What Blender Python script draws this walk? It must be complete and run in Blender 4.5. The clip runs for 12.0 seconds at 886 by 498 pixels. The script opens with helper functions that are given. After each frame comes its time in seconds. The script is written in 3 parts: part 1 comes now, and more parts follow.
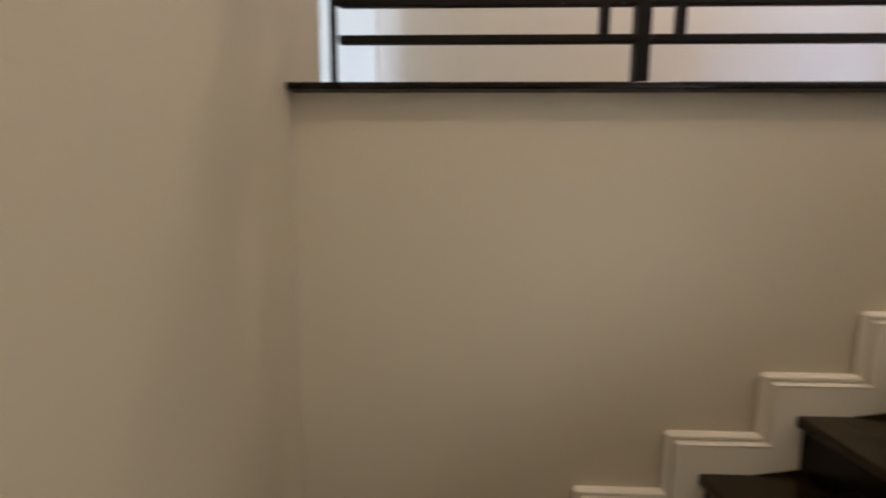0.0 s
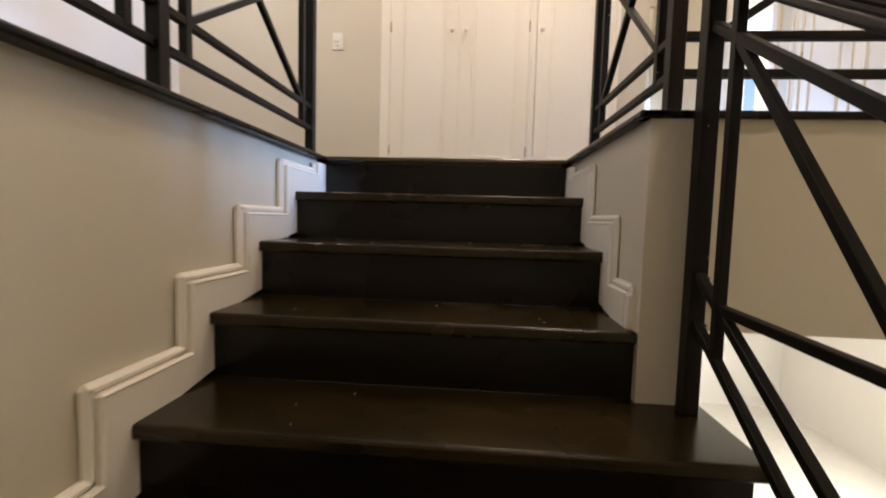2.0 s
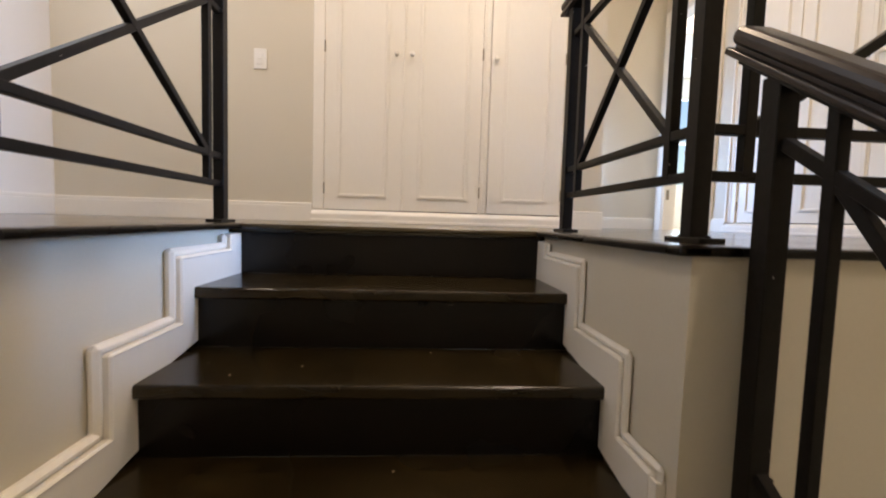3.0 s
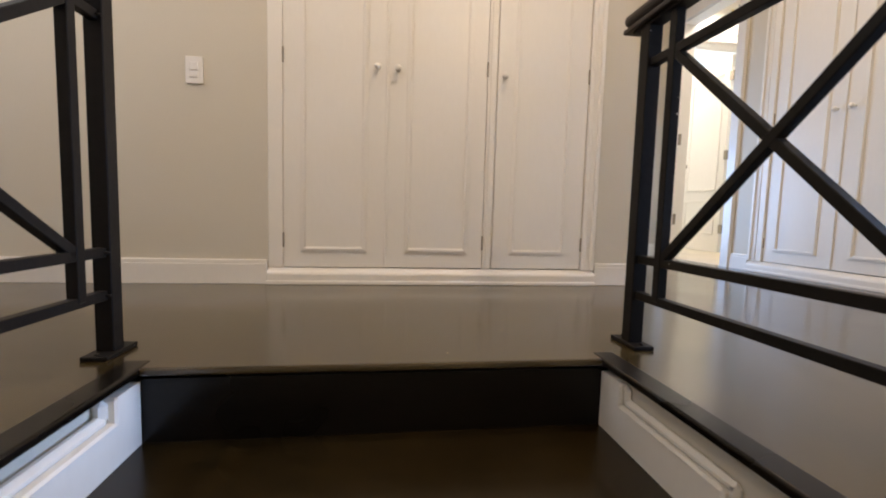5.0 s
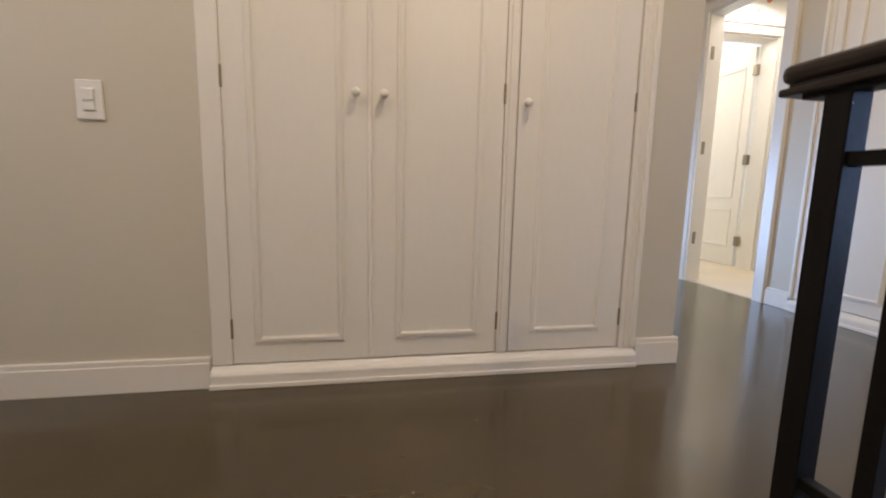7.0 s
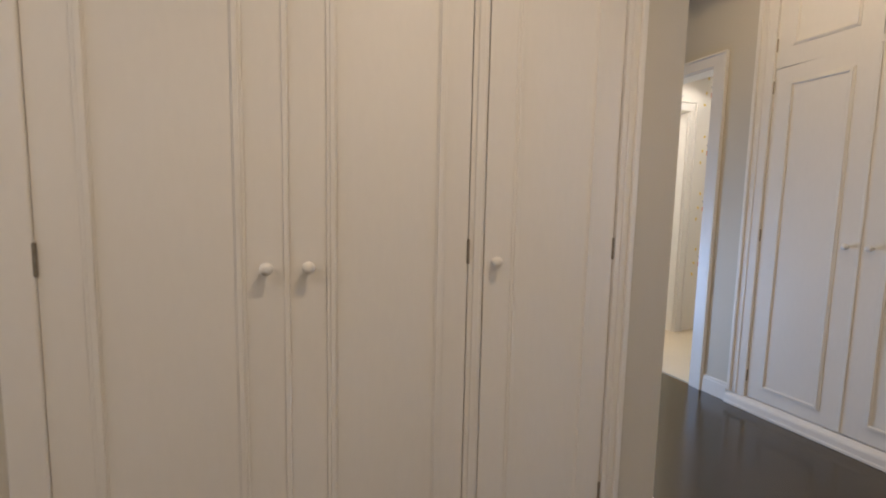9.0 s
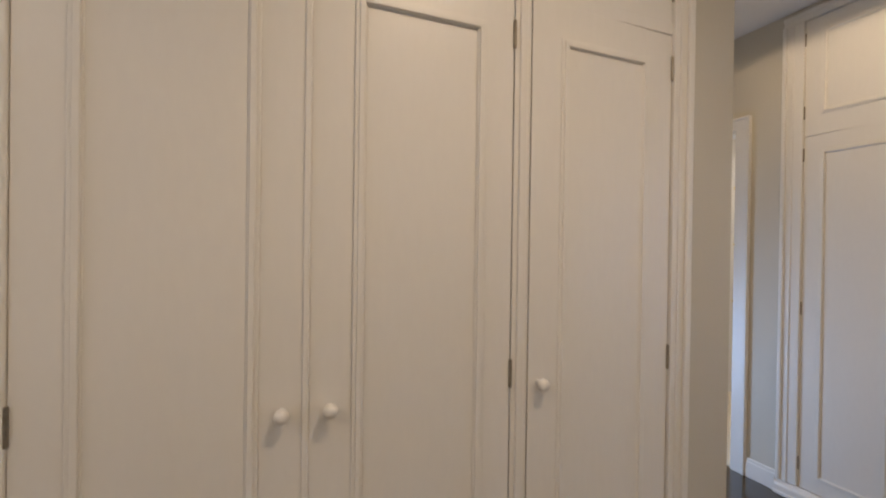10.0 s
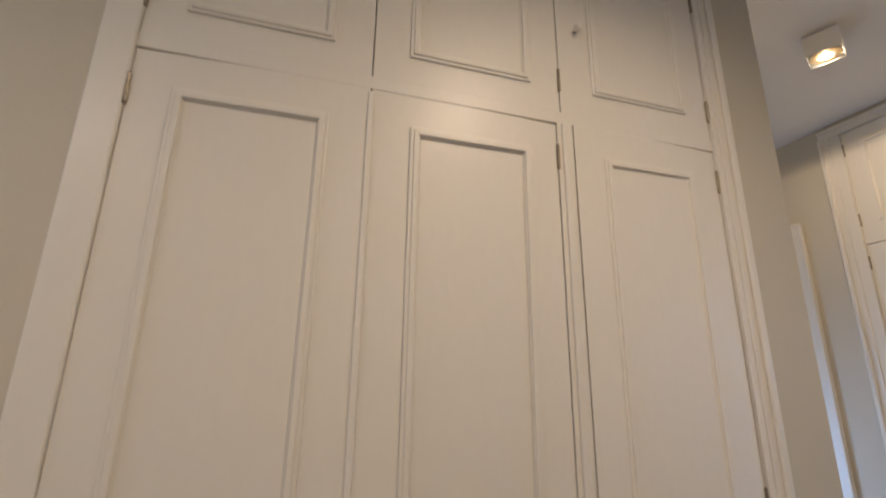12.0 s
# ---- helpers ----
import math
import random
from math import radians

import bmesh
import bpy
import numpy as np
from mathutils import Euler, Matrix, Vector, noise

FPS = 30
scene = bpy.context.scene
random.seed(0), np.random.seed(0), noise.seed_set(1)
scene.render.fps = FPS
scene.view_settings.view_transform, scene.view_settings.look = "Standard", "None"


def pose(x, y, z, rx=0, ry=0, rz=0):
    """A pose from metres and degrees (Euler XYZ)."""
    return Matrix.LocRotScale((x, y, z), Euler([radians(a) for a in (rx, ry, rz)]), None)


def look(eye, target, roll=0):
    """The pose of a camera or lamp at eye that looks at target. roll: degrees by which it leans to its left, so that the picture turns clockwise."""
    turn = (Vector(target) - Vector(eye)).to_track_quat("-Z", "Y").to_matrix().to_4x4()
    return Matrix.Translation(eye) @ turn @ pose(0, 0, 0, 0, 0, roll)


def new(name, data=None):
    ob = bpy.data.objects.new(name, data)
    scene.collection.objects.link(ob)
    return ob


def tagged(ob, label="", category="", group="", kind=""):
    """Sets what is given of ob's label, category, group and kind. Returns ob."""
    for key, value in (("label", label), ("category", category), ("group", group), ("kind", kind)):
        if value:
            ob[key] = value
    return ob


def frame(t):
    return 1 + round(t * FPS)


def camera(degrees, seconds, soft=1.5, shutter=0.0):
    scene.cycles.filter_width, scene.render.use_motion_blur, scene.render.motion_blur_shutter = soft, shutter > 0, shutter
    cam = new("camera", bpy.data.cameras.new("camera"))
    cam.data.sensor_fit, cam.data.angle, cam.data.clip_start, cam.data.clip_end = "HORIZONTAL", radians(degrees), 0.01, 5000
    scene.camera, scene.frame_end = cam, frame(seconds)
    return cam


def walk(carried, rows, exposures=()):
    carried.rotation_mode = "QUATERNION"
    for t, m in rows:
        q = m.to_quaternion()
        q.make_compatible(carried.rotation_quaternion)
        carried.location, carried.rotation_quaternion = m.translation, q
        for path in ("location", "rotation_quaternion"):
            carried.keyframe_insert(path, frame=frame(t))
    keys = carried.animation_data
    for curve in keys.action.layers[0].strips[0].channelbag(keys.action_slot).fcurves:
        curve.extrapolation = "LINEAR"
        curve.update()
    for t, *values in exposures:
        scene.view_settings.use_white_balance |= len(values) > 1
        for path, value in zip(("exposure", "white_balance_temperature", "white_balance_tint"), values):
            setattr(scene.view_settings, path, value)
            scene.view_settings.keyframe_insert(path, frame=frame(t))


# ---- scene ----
cam = camera(91.7, 12.0, soft=1.9, shutter=0.35)
PATH = [
    (0, (1.177, -3.474, -0.306), (-0.809, -3.533, -0.534), 0.4),
    (0.5, (0.987, -3.373, -0.311), (-0.777, -2.454, -0.507), 1.2),
    (1, (0.868, -3.248, -0.290), (-0.362, -1.685, -0.497), 1.4),
    (1.5, (0.825, -3.204, -0.301), (0.191, -1.312, -0.449), 1.0),
    (2, (0.71, -3.076, -0.273), (0.559, -1.087, -0.411), 1.6),
    (2.5, (0.649, -2.884, -0.12), (0.688, -0.888, -0.255), 1.7),
    (4.5, (0.587, -2.281, 0.294), (0.86, -0.305, 0.148), 1.8),
    (5, (0.537, -2.122, 0.357), (0.813, -0.148, 0.19), 1.6),
    (5.5, (0.512, -2.009, 0.433), (0.787, -0.039, 0.231), 1.5),
    (6, (0.576, -1.861, 0.466), (0.85, 0.105, 0.226), 1.6),
    (6.5, (0.594, -1.716, 0.599), (0.887, 0.244, 0.328), 1.5),
    (7, (0.528, -1.563, 0.712), (0.885, 0.386, 0.437), 1.3),
    (7.5, (0.533, -1.499, 0.882), (0.992, 0.428, 0.607), 1.3),
    (9.5, (0.5, -0.985, 1.264), (1.265, 0.858, 1.137), 0.9),
    (10, (0.485, -0.934, 1.373), (1.21, 0.929, 1.361), 0.8),
    (10.5, (0.476, -0.937, 1.51), (1.13, 0.947, 1.663), 0.8),
    (11, (0.47, -0.983, 1.609), (1.034, 0.903, 1.962), 0.8),
    (11.5, (0.438, -0.953, 1.557), (0.945, 0.915, 2.062), 0.8),
    (12, (0.462, -0.895, 1.388), (1.007, 0.964, 1.886), 0.8),
]
EXPOSURES = [(0, 0.68), (1.0, 0.86), (2.5, 1.05), (4.5, 0.66), (6.0, 0.60), (7.5, 0.2), (9.5, -0.1), (10.5, -0.15), (12, -0.1)]
walk(cam, [(t, look(e, g, r)) for t, e, g, r in PATH], EXPOSURES)

# ---- world and large lights ----
world = bpy.data.worlds.new("sky")
scene.world = world
world.use_nodes = True
sky = world.node_tree.nodes.new("ShaderNodeTexSky")
sky.sky_type, sky.sun_disc = "NISHITA", False
sky.sun_elevation, sky.sun_rotation = radians(35), radians(100)
back = world.node_tree.nodes["Background"]
back.inputs["Strength"].default_value = 0.1
world.node_tree.links.new(sky.outputs["Color"], back.inputs["Color"])


def area(name, m, sx, sy, power, colour):
    """A rectangle of light, mostly in window openings; it shines along its own -z."""
    lamp = bpy.data.lights.new(name, "AREA")
    lamp.shape, lamp.size, lamp.size_y, lamp.energy, lamp.color = "RECTANGLE", sx, sy, power, colour
    ob = new(name, lamp)
    ob.matrix_world = m
    return ob


def spot(name, x, y, z, power, colour, cone=150, radius=0.03, blend=0.6):
    lamp = bpy.data.lights.new(name, "SPOT")
    lamp.energy, lamp.color, lamp.spot_size, lamp.spot_blend = power, colour, radians(cone), blend
    lamp.shadow_soft_size = radius
    ob = new(name, lamp)
    ob.matrix_world = pose(x, y, z)
    return ob


SOFT = (1.0, 0.79, 0.62)
DAY = (0.52, 0.70, 1.0)
area("window_light_east", look((6.85, -1.30, 1.25), (0, -1.42, 0.35)), 1.5, 1.6, 440, (0.36, 0.56, 1.0))
# Weak fill from the left; neither source nor opening is known there.
area("window_light_left", look((-1.44, -0.62, 2.05), (1.6, 0.3, 0.6)), 0.8, 0.8, 3.5, (0.86, 0.90, 1.0))
# Added bluish light aimed at the casing; its source is out of sight.
area("window_light_nook", look((2.22, 1.69, 0.60), (3.18, 0.85, 0.40)), 0.46, 0.9, 13, (0.38, 0.58, 1.0))
# Unseen light added behind the stair wall to brighten the far left casing.
area("window_light_back", look((3.10, -4.6, 1.3), (-1.5, -4.4, 0.8)), 0.6, 1.5, 80, DAY)
# Added light that whitens the hall below; no window stands behind it.
area("window_light_hall", look((5.1, -0.5, -1.5), (0, -0.5, -2.0)), 2.4, 1.8, 85, (1.0, 0.97, 0.93))
# Added cool light; only the brightness past the inner door is known.
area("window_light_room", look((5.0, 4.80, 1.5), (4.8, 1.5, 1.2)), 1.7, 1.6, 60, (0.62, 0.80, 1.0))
spot("downlight_landing", 1.07, -0.96, 2.60, 46, (1.0, 0.765, 0.55), cone=177, radius=0.025, blend=0.75)
# Two spots added to brighten the stair walls and the left landing.
spot("downlight_stairs", 1.55, -3.05, 2.60, 54, (1.0, 0.78, 0.59), cone=165, radius=0.06, blend=0.3)
spot("downlight_left", -0.80, -1.65, 2.60, 38, SOFT, cone=170)
spot("downlight_nook", 2.38, 0.11, 2.60, 23, (1.0, 0.76, 0.53), cone=179, blend=0.12)
# Spots added past the doorway for the paper and the inner door.
spot("downlight_vestibule", 3.75, 1.40, 2.49, 30, (1.0, 0.91, 0.86), cone=165, blend=0.2)
spot("downlight_room", 3.72, 3.10, 2.49, 46, (1.0, 0.83, 0.70), cone=170, blend=0.2)


# ---- materials ----
def material(name, colour, rough=0.5, metal=0.0, shine=0.5, grain=30.0, amount=0.06, bump=0.0, stretch=(1, 1, 1), patch=1.5, coat=0.0, vary=0.06):
    """A surface with two scales of variation in colour, and fine relief."""
    m = bpy.data.materials.new(name)
    m.use_nodes = True
    n, l = m.node_tree.nodes, m.node_tree.links
    b = n["Principled BSDF"]
    b.inputs["Roughness"].default_value, b.inputs["Metallic"].default_value = rough, metal
    b.inputs["Specular IOR Level"].default_value = shine
    b.inputs["Coat Weight"].default_value = coat
    b.inputs["Coat Roughness"].default_value = 0.2
    co = n.new("ShaderNodeTexCoord")
    mp = n.new("ShaderNodeMapping")
    mp.inputs["Scale"].default_value = stretch
    l.new(co.outputs["Object"], mp.inputs["Vector"])
    fine, broad = n.new("ShaderNodeTexNoise"), n.new("ShaderNodeTexNoise")
    fine.inputs["Scale"].default_value, fine.inputs["Detail"].default_value = grain, 6
    broad.inputs["Scale"].default_value, broad.inputs["Detail"].default_value = patch, 3
    l.new(mp.outputs["Vector"], fine.inputs["Vector"])
    l.new(co.outputs["Object"], broad.inputs["Vector"])
    add = n.new("ShaderNodeMath")
    add.operation = "ADD"
    l.new(fine.outputs["Fac"], add.inputs[0])
    l.new(broad.outputs["Fac"], add.inputs[1])
    ramp = n.new("ShaderNodeMapRange")
    ramp.inputs["From Min"].default_value, ramp.inputs["From Max"].default_value = 0.6, 1.4
    ramp.inputs["To Min"].default_value, ramp.inputs["To Max"].default_value = 1 - amount, 1 + amount
    l.new(add.outputs["Value"], ramp.inputs["Value"])
    mix = n.new("ShaderNodeVectorMath")
    mix.operation = "SCALE"
    mix.inputs[0].default_value = colour
    l.new(ramp.outputs["Result"], mix.inputs["Scale"])
    l.new(mix.outputs["Vector"], b.inputs["Base Color"])
    rr = n.new("ShaderNodeMapRange")
    rr.inputs["From Min"].default_value, rr.inputs["From Max"].default_value = 0.35, 0.65
    rr.inputs["To Min"].default_value, rr.inputs["To Max"].default_value = max(rough - vary, 0.02), min(rough + vary, 1)
    l.new(broad.outputs["Fac"], rr.inputs["Value"])
    l.new(rr.outputs["Result"], b.inputs["Roughness"])
    if bump:
        bp = n.new("ShaderNodeBump")
        bp.inputs["Strength"].default_value, bp.inputs["Distance"].default_value = bump, 0.002
        l.new(fine.outputs["Fac"], bp.inputs["Height"])
        l.new(bp.outputs["Normal"], b.inputs["Normal"])
    return m


PAINT = material("greige_wall_paint", (0.603, 0.557, 0.455), 0.62, grain=140, amount=0.025, bump=0.12)
PLASTER = material("white_wall_paint", (0.78, 0.75, 0.70), 0.65, grain=140, amount=0.02, bump=0.12)
WHITE = material("white_gloss_paint", (0.80, 0.765, 0.69), 0.38, grain=60, amount=0.02, bump=0.05, stretch=(1, 1, 0.3))
CEIL = material("ceiling_paint", (0.84, 0.81, 0.76), 0.8, grain=120, amount=0.02, bump=0.1)
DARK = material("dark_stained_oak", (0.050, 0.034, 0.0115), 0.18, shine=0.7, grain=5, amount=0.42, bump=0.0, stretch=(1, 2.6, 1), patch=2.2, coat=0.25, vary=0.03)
# Floor brown scaled to about a third of its value.
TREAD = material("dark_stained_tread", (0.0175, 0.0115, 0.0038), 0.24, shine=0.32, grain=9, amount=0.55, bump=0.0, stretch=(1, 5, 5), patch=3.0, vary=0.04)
# Darkest of the wood tones, on risers and three landing edges.
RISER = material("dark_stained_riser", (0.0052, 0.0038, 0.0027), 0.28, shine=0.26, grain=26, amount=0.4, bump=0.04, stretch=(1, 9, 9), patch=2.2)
RAILWOOD = material("dark_mahogany_handrail", (0.017, 0.0105, 0.008), 0.34, shine=0.35, grain=40, amount=0.4, bump=0.1, stretch=(6, 1, 6))
IRON = material("black_painted_iron", (0.0085, 0.0070, 0.0058), 0.46, shine=0.15, grain=70, amount=0.35, bump=0.25)
def chips(m, colour, scale, limit):
    """Small scattered chips where another coat shows."""
    n, l = m.node_tree.nodes, m.node_tree.links
    b = n["Principled BSDF"]
    old = b.inputs["Base Color"].links[0].from_socket
    co, tex, cut, mix = n.new("ShaderNodeTexCoord"), n.new("ShaderNodeTexNoise"), n.new("ShaderNodeMath"), n.new("ShaderNodeMix")
    tex.inputs["Scale"].default_value, tex.inputs["Detail"].default_value = scale, 1
    cut.operation, cut.inputs[1].default_value = "GREATER_THAN", limit
    mix.data_type = "RGBA"
    mix.inputs["B"].default_value = (*colour, 1)
    l.new(co.outputs["Object"], tex.inputs["Vector"])
    l.new(tex.outputs["Fac"], cut.inputs[0])
    l.new(cut.outputs["Value"], mix.inputs["Factor"])
    l.new(old, mix.inputs["A"])
    l.new(mix.outputs["Result"], b.inputs["Base Color"])


chips(IRON, (0.4, 0.38, 0.35), 75, 0.815)
STEEL = material("tarnished_hinge_metal", (0.30, 0.26, 0.20), 0.45, metal=0.7, grain=90, amount=0.3, bump=0.2)
SWITCH = material("white_switch_plastic", (0.80, 0.78, 0.74), 0.3, grain=90, amount=0.015)
# Dark colour puts the shade between the wardrobe doors into the carcass.
GAP = material("cabinet_gap_shade", (0.06, 0.05, 0.04), 0.8, amount=0.1)
CARPET = material("cream_carpet", (0.66, 0.57, 0.42), 0.95, grain=260, amount=0.12, bump=0.6)
STONE = material("pale_stone_floor", (0.78, 0.75, 0.69), 0.4, grain=12, amount=0.06, bump=0.05)
PAPER = material("cream_wallpaper", (0.82, 0.78, 0.70), 0.7, grain=180, amount=0.03, bump=0.15)
ORANGE = material("orange_flower_print", (0.75, 0.26, 0.10), 0.7, grain=50, amount=0.2)
YELLOW = material("yellow_flower_print", (0.80, 0.58, 0.10), 0.7, grain=50, amount=0.2)
TWIG = material("pale_grey_twig_print", (0.60, 0.60, 0.62), 0.7, grain=50, amount=0.15)
LEAF = material("grey_leaf_print", (0.34, 0.35, 0.40), 0.7, grain=50, amount=0.2)
FIXTURE = material("white_lamp_enamel", (0.76, 0.74, 0.70), 0.4, amount=0.02)
REFLECT = material("brushed_lamp_reflector", (0.85, 0.7, 0.5), 0.25, metal=1.0, amount=0.05)
PANE = bpy.data.materials.new("window_glass")
PANE.use_nodes = True
PANE.node_tree.nodes["Principled BSDF"].inputs["Transmission Weight"].default_value = 1.0
PANE.node_tree.nodes["Principled BSDF"].inputs["Roughness"].default_value = 0.02
BULB = bpy.data.materials.new("lit_bulb")
BULB.use_nodes = True
BULB.node_tree.nodes["Principled BSDF"].inputs["Emission Color"].default_value = (1.0, 0.82, 0.55, 1)
BULB.node_tree.nodes["Principled BSDF"].inputs["Emission Strength"].default_value = 14.0


# ---- building helpers ----
def box(bm, x0, x1, y0, y1, z0, z1, bevel=0.0, steps=2):
    """Adds a box with rounded edges to bm."""
    made = bmesh.ops.create_cube(bm, size=1, matrix=Matrix.Translation(((x0 + x1) / 2, (y0 + y1) / 2, (z0 + z1) / 2)) @ Matrix.Diagonal((x1 - x0, y1 - y0, z1 - z0, 1)))
    if bevel:
        edges = {e for v in made["verts"] for e in v.link_edges}
        bmesh.ops.bevel(bm, geom=list(edges), offset=bevel, segments=steps, profile=0.5, affect="EDGES")
    return bm


def boxed(*size, bevel=0.0, steps=2):
    return box(bmesh.new(), *size, bevel=bevel, steps=steps)


def bar(bm, a, b, w, h, up=(0, 0, 1), bevel=0.0015):
    """Adds a bar of section w by h from a to b; h lies along up as far as it can."""
    a, b = Vector(a), Vector(b)
    d = (b - a).normalized()
    side = d.cross(Vector(up)).normalized()
    top = side.cross(d)
    m = Matrix((side, d, top)).transposed().to_4x4()
    m.translation = (a + b) / 2
    made = bmesh.ops.create_cube(bm, size=1, matrix=m @ Matrix.Diagonal((w, (b - a).length, h, 1)))
    if bevel:
        bmesh.ops.bevel(bm, geom=list({e for v in made["verts"] for e in v.link_edges}), offset=bevel, segments=1, affect="EDGES")
    return bm


def barred(*args, **more):
    return bar(bmesh.new(), *args, **more)


def lathe(profile, axis="z", steps=20):
    """A turned body from (radius, height) pairs."""
    bm = bmesh.new()
    rings = []
    for r, h in profile:
        rings.append([bm.verts.new((r * math.cos(2 * math.pi * i / steps), r * math.sin(2 * math.pi * i / steps), h)) for i in range(steps)])
    for p, q in zip(rings, rings[1:]):
        for i in range(steps):
            bm.faces.new((p[i], p[(i + 1) % steps], q[(i + 1) % steps], q[i]))
    bm.faces.new(reversed(rings[0]))
    bm.faces.new(rings[-1])
    if axis == "-y":
        bmesh.ops.transform(bm, matrix=Matrix.Rotation(radians(90), 4, "X"), verts=bm.verts)
    return bm


def prism(points, x0, x1):
    """A polygon of (y, z) points, drawn out from x0 to x1."""
    bm = bmesh.new()
    a = [bm.verts.new((x0, y, z)) for y, z in points]
    b = [bm.verts.new((x1, y, z)) for y, z in points]
    bm.faces.new(a), bm.faces.new(list(reversed(b)))
    for i in range(len(a)):
        j = (i + 1) % len(a)
        bm.faces.new((a[j], a[i], b[i], b[j]))
    bmesh.ops.recalc_face_normals(bm, faces=bm.faces)
    return bm


def mesh_of(name, bm, mat, smooth=False):
    me = bpy.data.meshes.new(name)
    bmesh.ops.recalc_face_normals(bm, faces=bm.faces)
    bm.to_mesh(me)
    bm.free()
    me.materials.append(mat)
    if smooth:
        for p in me.polygons:
            p.use_smooth = True
    return me


def part(name, bm, mat, parent=None, label="", smooth=False):
    ob = new(name, mesh_of(name, bm, mat, smooth))
    ob.parent = parent
    return tagged(ob, label)


def shared(name, me, parent, m):
    ob = new(name, me)
    ob.parent = parent
    ob.matrix_basis = m
    return ob


def structure(name, boxes, mat, label="", category="", bevel=0.0):
    bm = bmesh.new()
    for b in boxes:
        box(bm, *b, bevel=bevel)
    return tagged(part(name, bm, mat), label, category, kind="structure")


def thing(name, label, category, group="", x=0, y=0, z=0, turn=0):
    ob = new(name)
    ob.empty_display_size = 0.1
    ob.matrix_basis = pose(x, y, z, 0, 0, turn)
    return tagged(ob, label, category, group)


# ---- the setting: heights and lines of the plan ----
CEILING = 2.71
RISE = 0.18
NOSE = [-1.131, -1.448, -1.727, -1.991, -2.258, -2.515, -2.772, -3.03]   # front of each step, from the landing down
WALL_L, WALL_R = -0.030, 1.120                                          # faces of the walls that flank the flight
EDGE_L, EDGE_R, EDGE_B = 0.015, 1.090, -2.005                           # landing's nosing round the stairwell
CORNER = 1.82
RIGHT = 3.18
LEFT = -1.5
BACK = -3.93
LOW = -2.88

structure("wall_front", [(LEFT, 0, 0, 0.12, 0, CEILING), (0, 1.63, 0, 0.12, 2.685, CEILING), (1.63, CORNER, 0, 0.12, 0, CEILING)], PAINT,
          "greige painted wall round the built-in wardrobe", "wall")
structure("wall_nook_side", [(1.70, CORNER, 0.12, 1.72, 0, CEILING)], PAINT, "greige painted side wall of the nook", "wall")
structure("wall_nook_back", [(1.70, 1.95, 1.72, 1.84, 0, CEILING), (1.95, 2.49, 1.72, 1.84, 0, 0.1), (1.95, 2.49, 1.72, 1.84, 2.0, CEILING), (2.49, 3.30, 1.72, 1.84, 0, CEILING)], PAINT, "greige painted end wall of the nook", "wall")
structure("wall_right", [(RIGHT, 3.30, 0.656, 0.907, 0, CEILING), (RIGHT, 3.30, 0.907, 1.58, 2.120, CEILING), (RIGHT, 3.30, 1.58, 1.72, 0, CEILING),
                         (RIGHT, 3.30, -0.974, 0.656, 2.685, CEILING), (RIGHT, 3.30, -1.05, -0.974, 0, CEILING), (RIGHT, 3.30, -1.66, -1.05, 2.08, CEILING),
                         (RIGHT, 3.30, -5.2, -1.66, LOW, 0.5), (RIGHT, 3.30, -5.2, -4.95, 0.5, CEILING), (RIGHT, 3.30, -4.95, -4.25, 2.1, CEILING), (RIGHT, 3.30, -4.25, -1.66, 0.5, CEILING)], PAINT, "greige painted wall with two doorways", "wall")
structure("wall_left", [(LEFT - 0.12, LEFT, -5.2, -4.78, 0, CEILING), (LEFT - 0.12, LEFT, -4.78, -4.04, 2.06, CEILING), (LEFT - 0.12, LEFT, -4.04, -1.05, 0, CEILING),
                        (LEFT - 0.12, LEFT, -1.05, -0.20, 0, 1.62), (LEFT - 0.12, LEFT, -1.05, -0.20, 2.48, CEILING), (LEFT - 0.12, LEFT, -0.20, 0.12, 0, CEILING)], PLASTER,
          "off-white painted wall beyond the balustrade", "wall")
structure("wall_back", [(LEFT, RIGHT, -5.32, -5.2, -0.3, CEILING)], PAINT, "greige painted wall closing the landing", "wall")
structure("wall_stairwell_end", [(-0.30, RIGHT, BACK - 0.12, BACK, LOW, CEILING)], PAINT, "greige painted wall at the turn of the stairs", "wall")
structure("wall_stairwell_left", [(WALL_L - 0.12, WALL_L, BACK, NOSE[0], LOW, -0.0175)], PAINT, "greige painted wall beside the stairs", "wall")
structure("wall_stairwell_right", [(WALL_R, 1.27, -1.99, NOSE[0], LOW, -0.0175)], PAINT, "greige painted wall end beside the stairs", "wall")
structure("landing_fascia", [(1.27, RIGHT, -1.99, -1.87, -0.530, -0.0175)], PAINT, "greige painted fascia under the landing edge", "wall")
structure("ceiling", [(LEFT - 0.12, RIGHT + 0.12, -5.32, 1.84, CEILING, CEILING + 0.1)], CEIL, "off-white painted ceiling", "ceiling")
structure("landing_slab", [(LEFT, WALL_L - 0.12, -5.2, 0, -0.3, -0.034), (WALL_L - 0.12, 1.27, NOSE[0] + 0.03, 0, -0.3, -0.034), (1.27, RIGHT, -1.87, 1.72, -0.3, -0.034)], PLASTER,
          "white plastered underside of the landing", "floor")
structure("floor", [(LEFT, EDGE_L - 0.05, -5.2, 0, -0.034, 0), (EDGE_L - 0.05, EDGE_R + 0.05, NOSE[0] + 0.05, 0, -0.034, 0),
                    (EDGE_R + 0.05, CORNER, EDGE_B + 0.05, 0, -0.034, 0), (CORNER, RIGHT, EDGE_B + 0.05, 1.72, -0.034, 0)], DARK,
          "dark stained polished wooden landing floor", "floor")


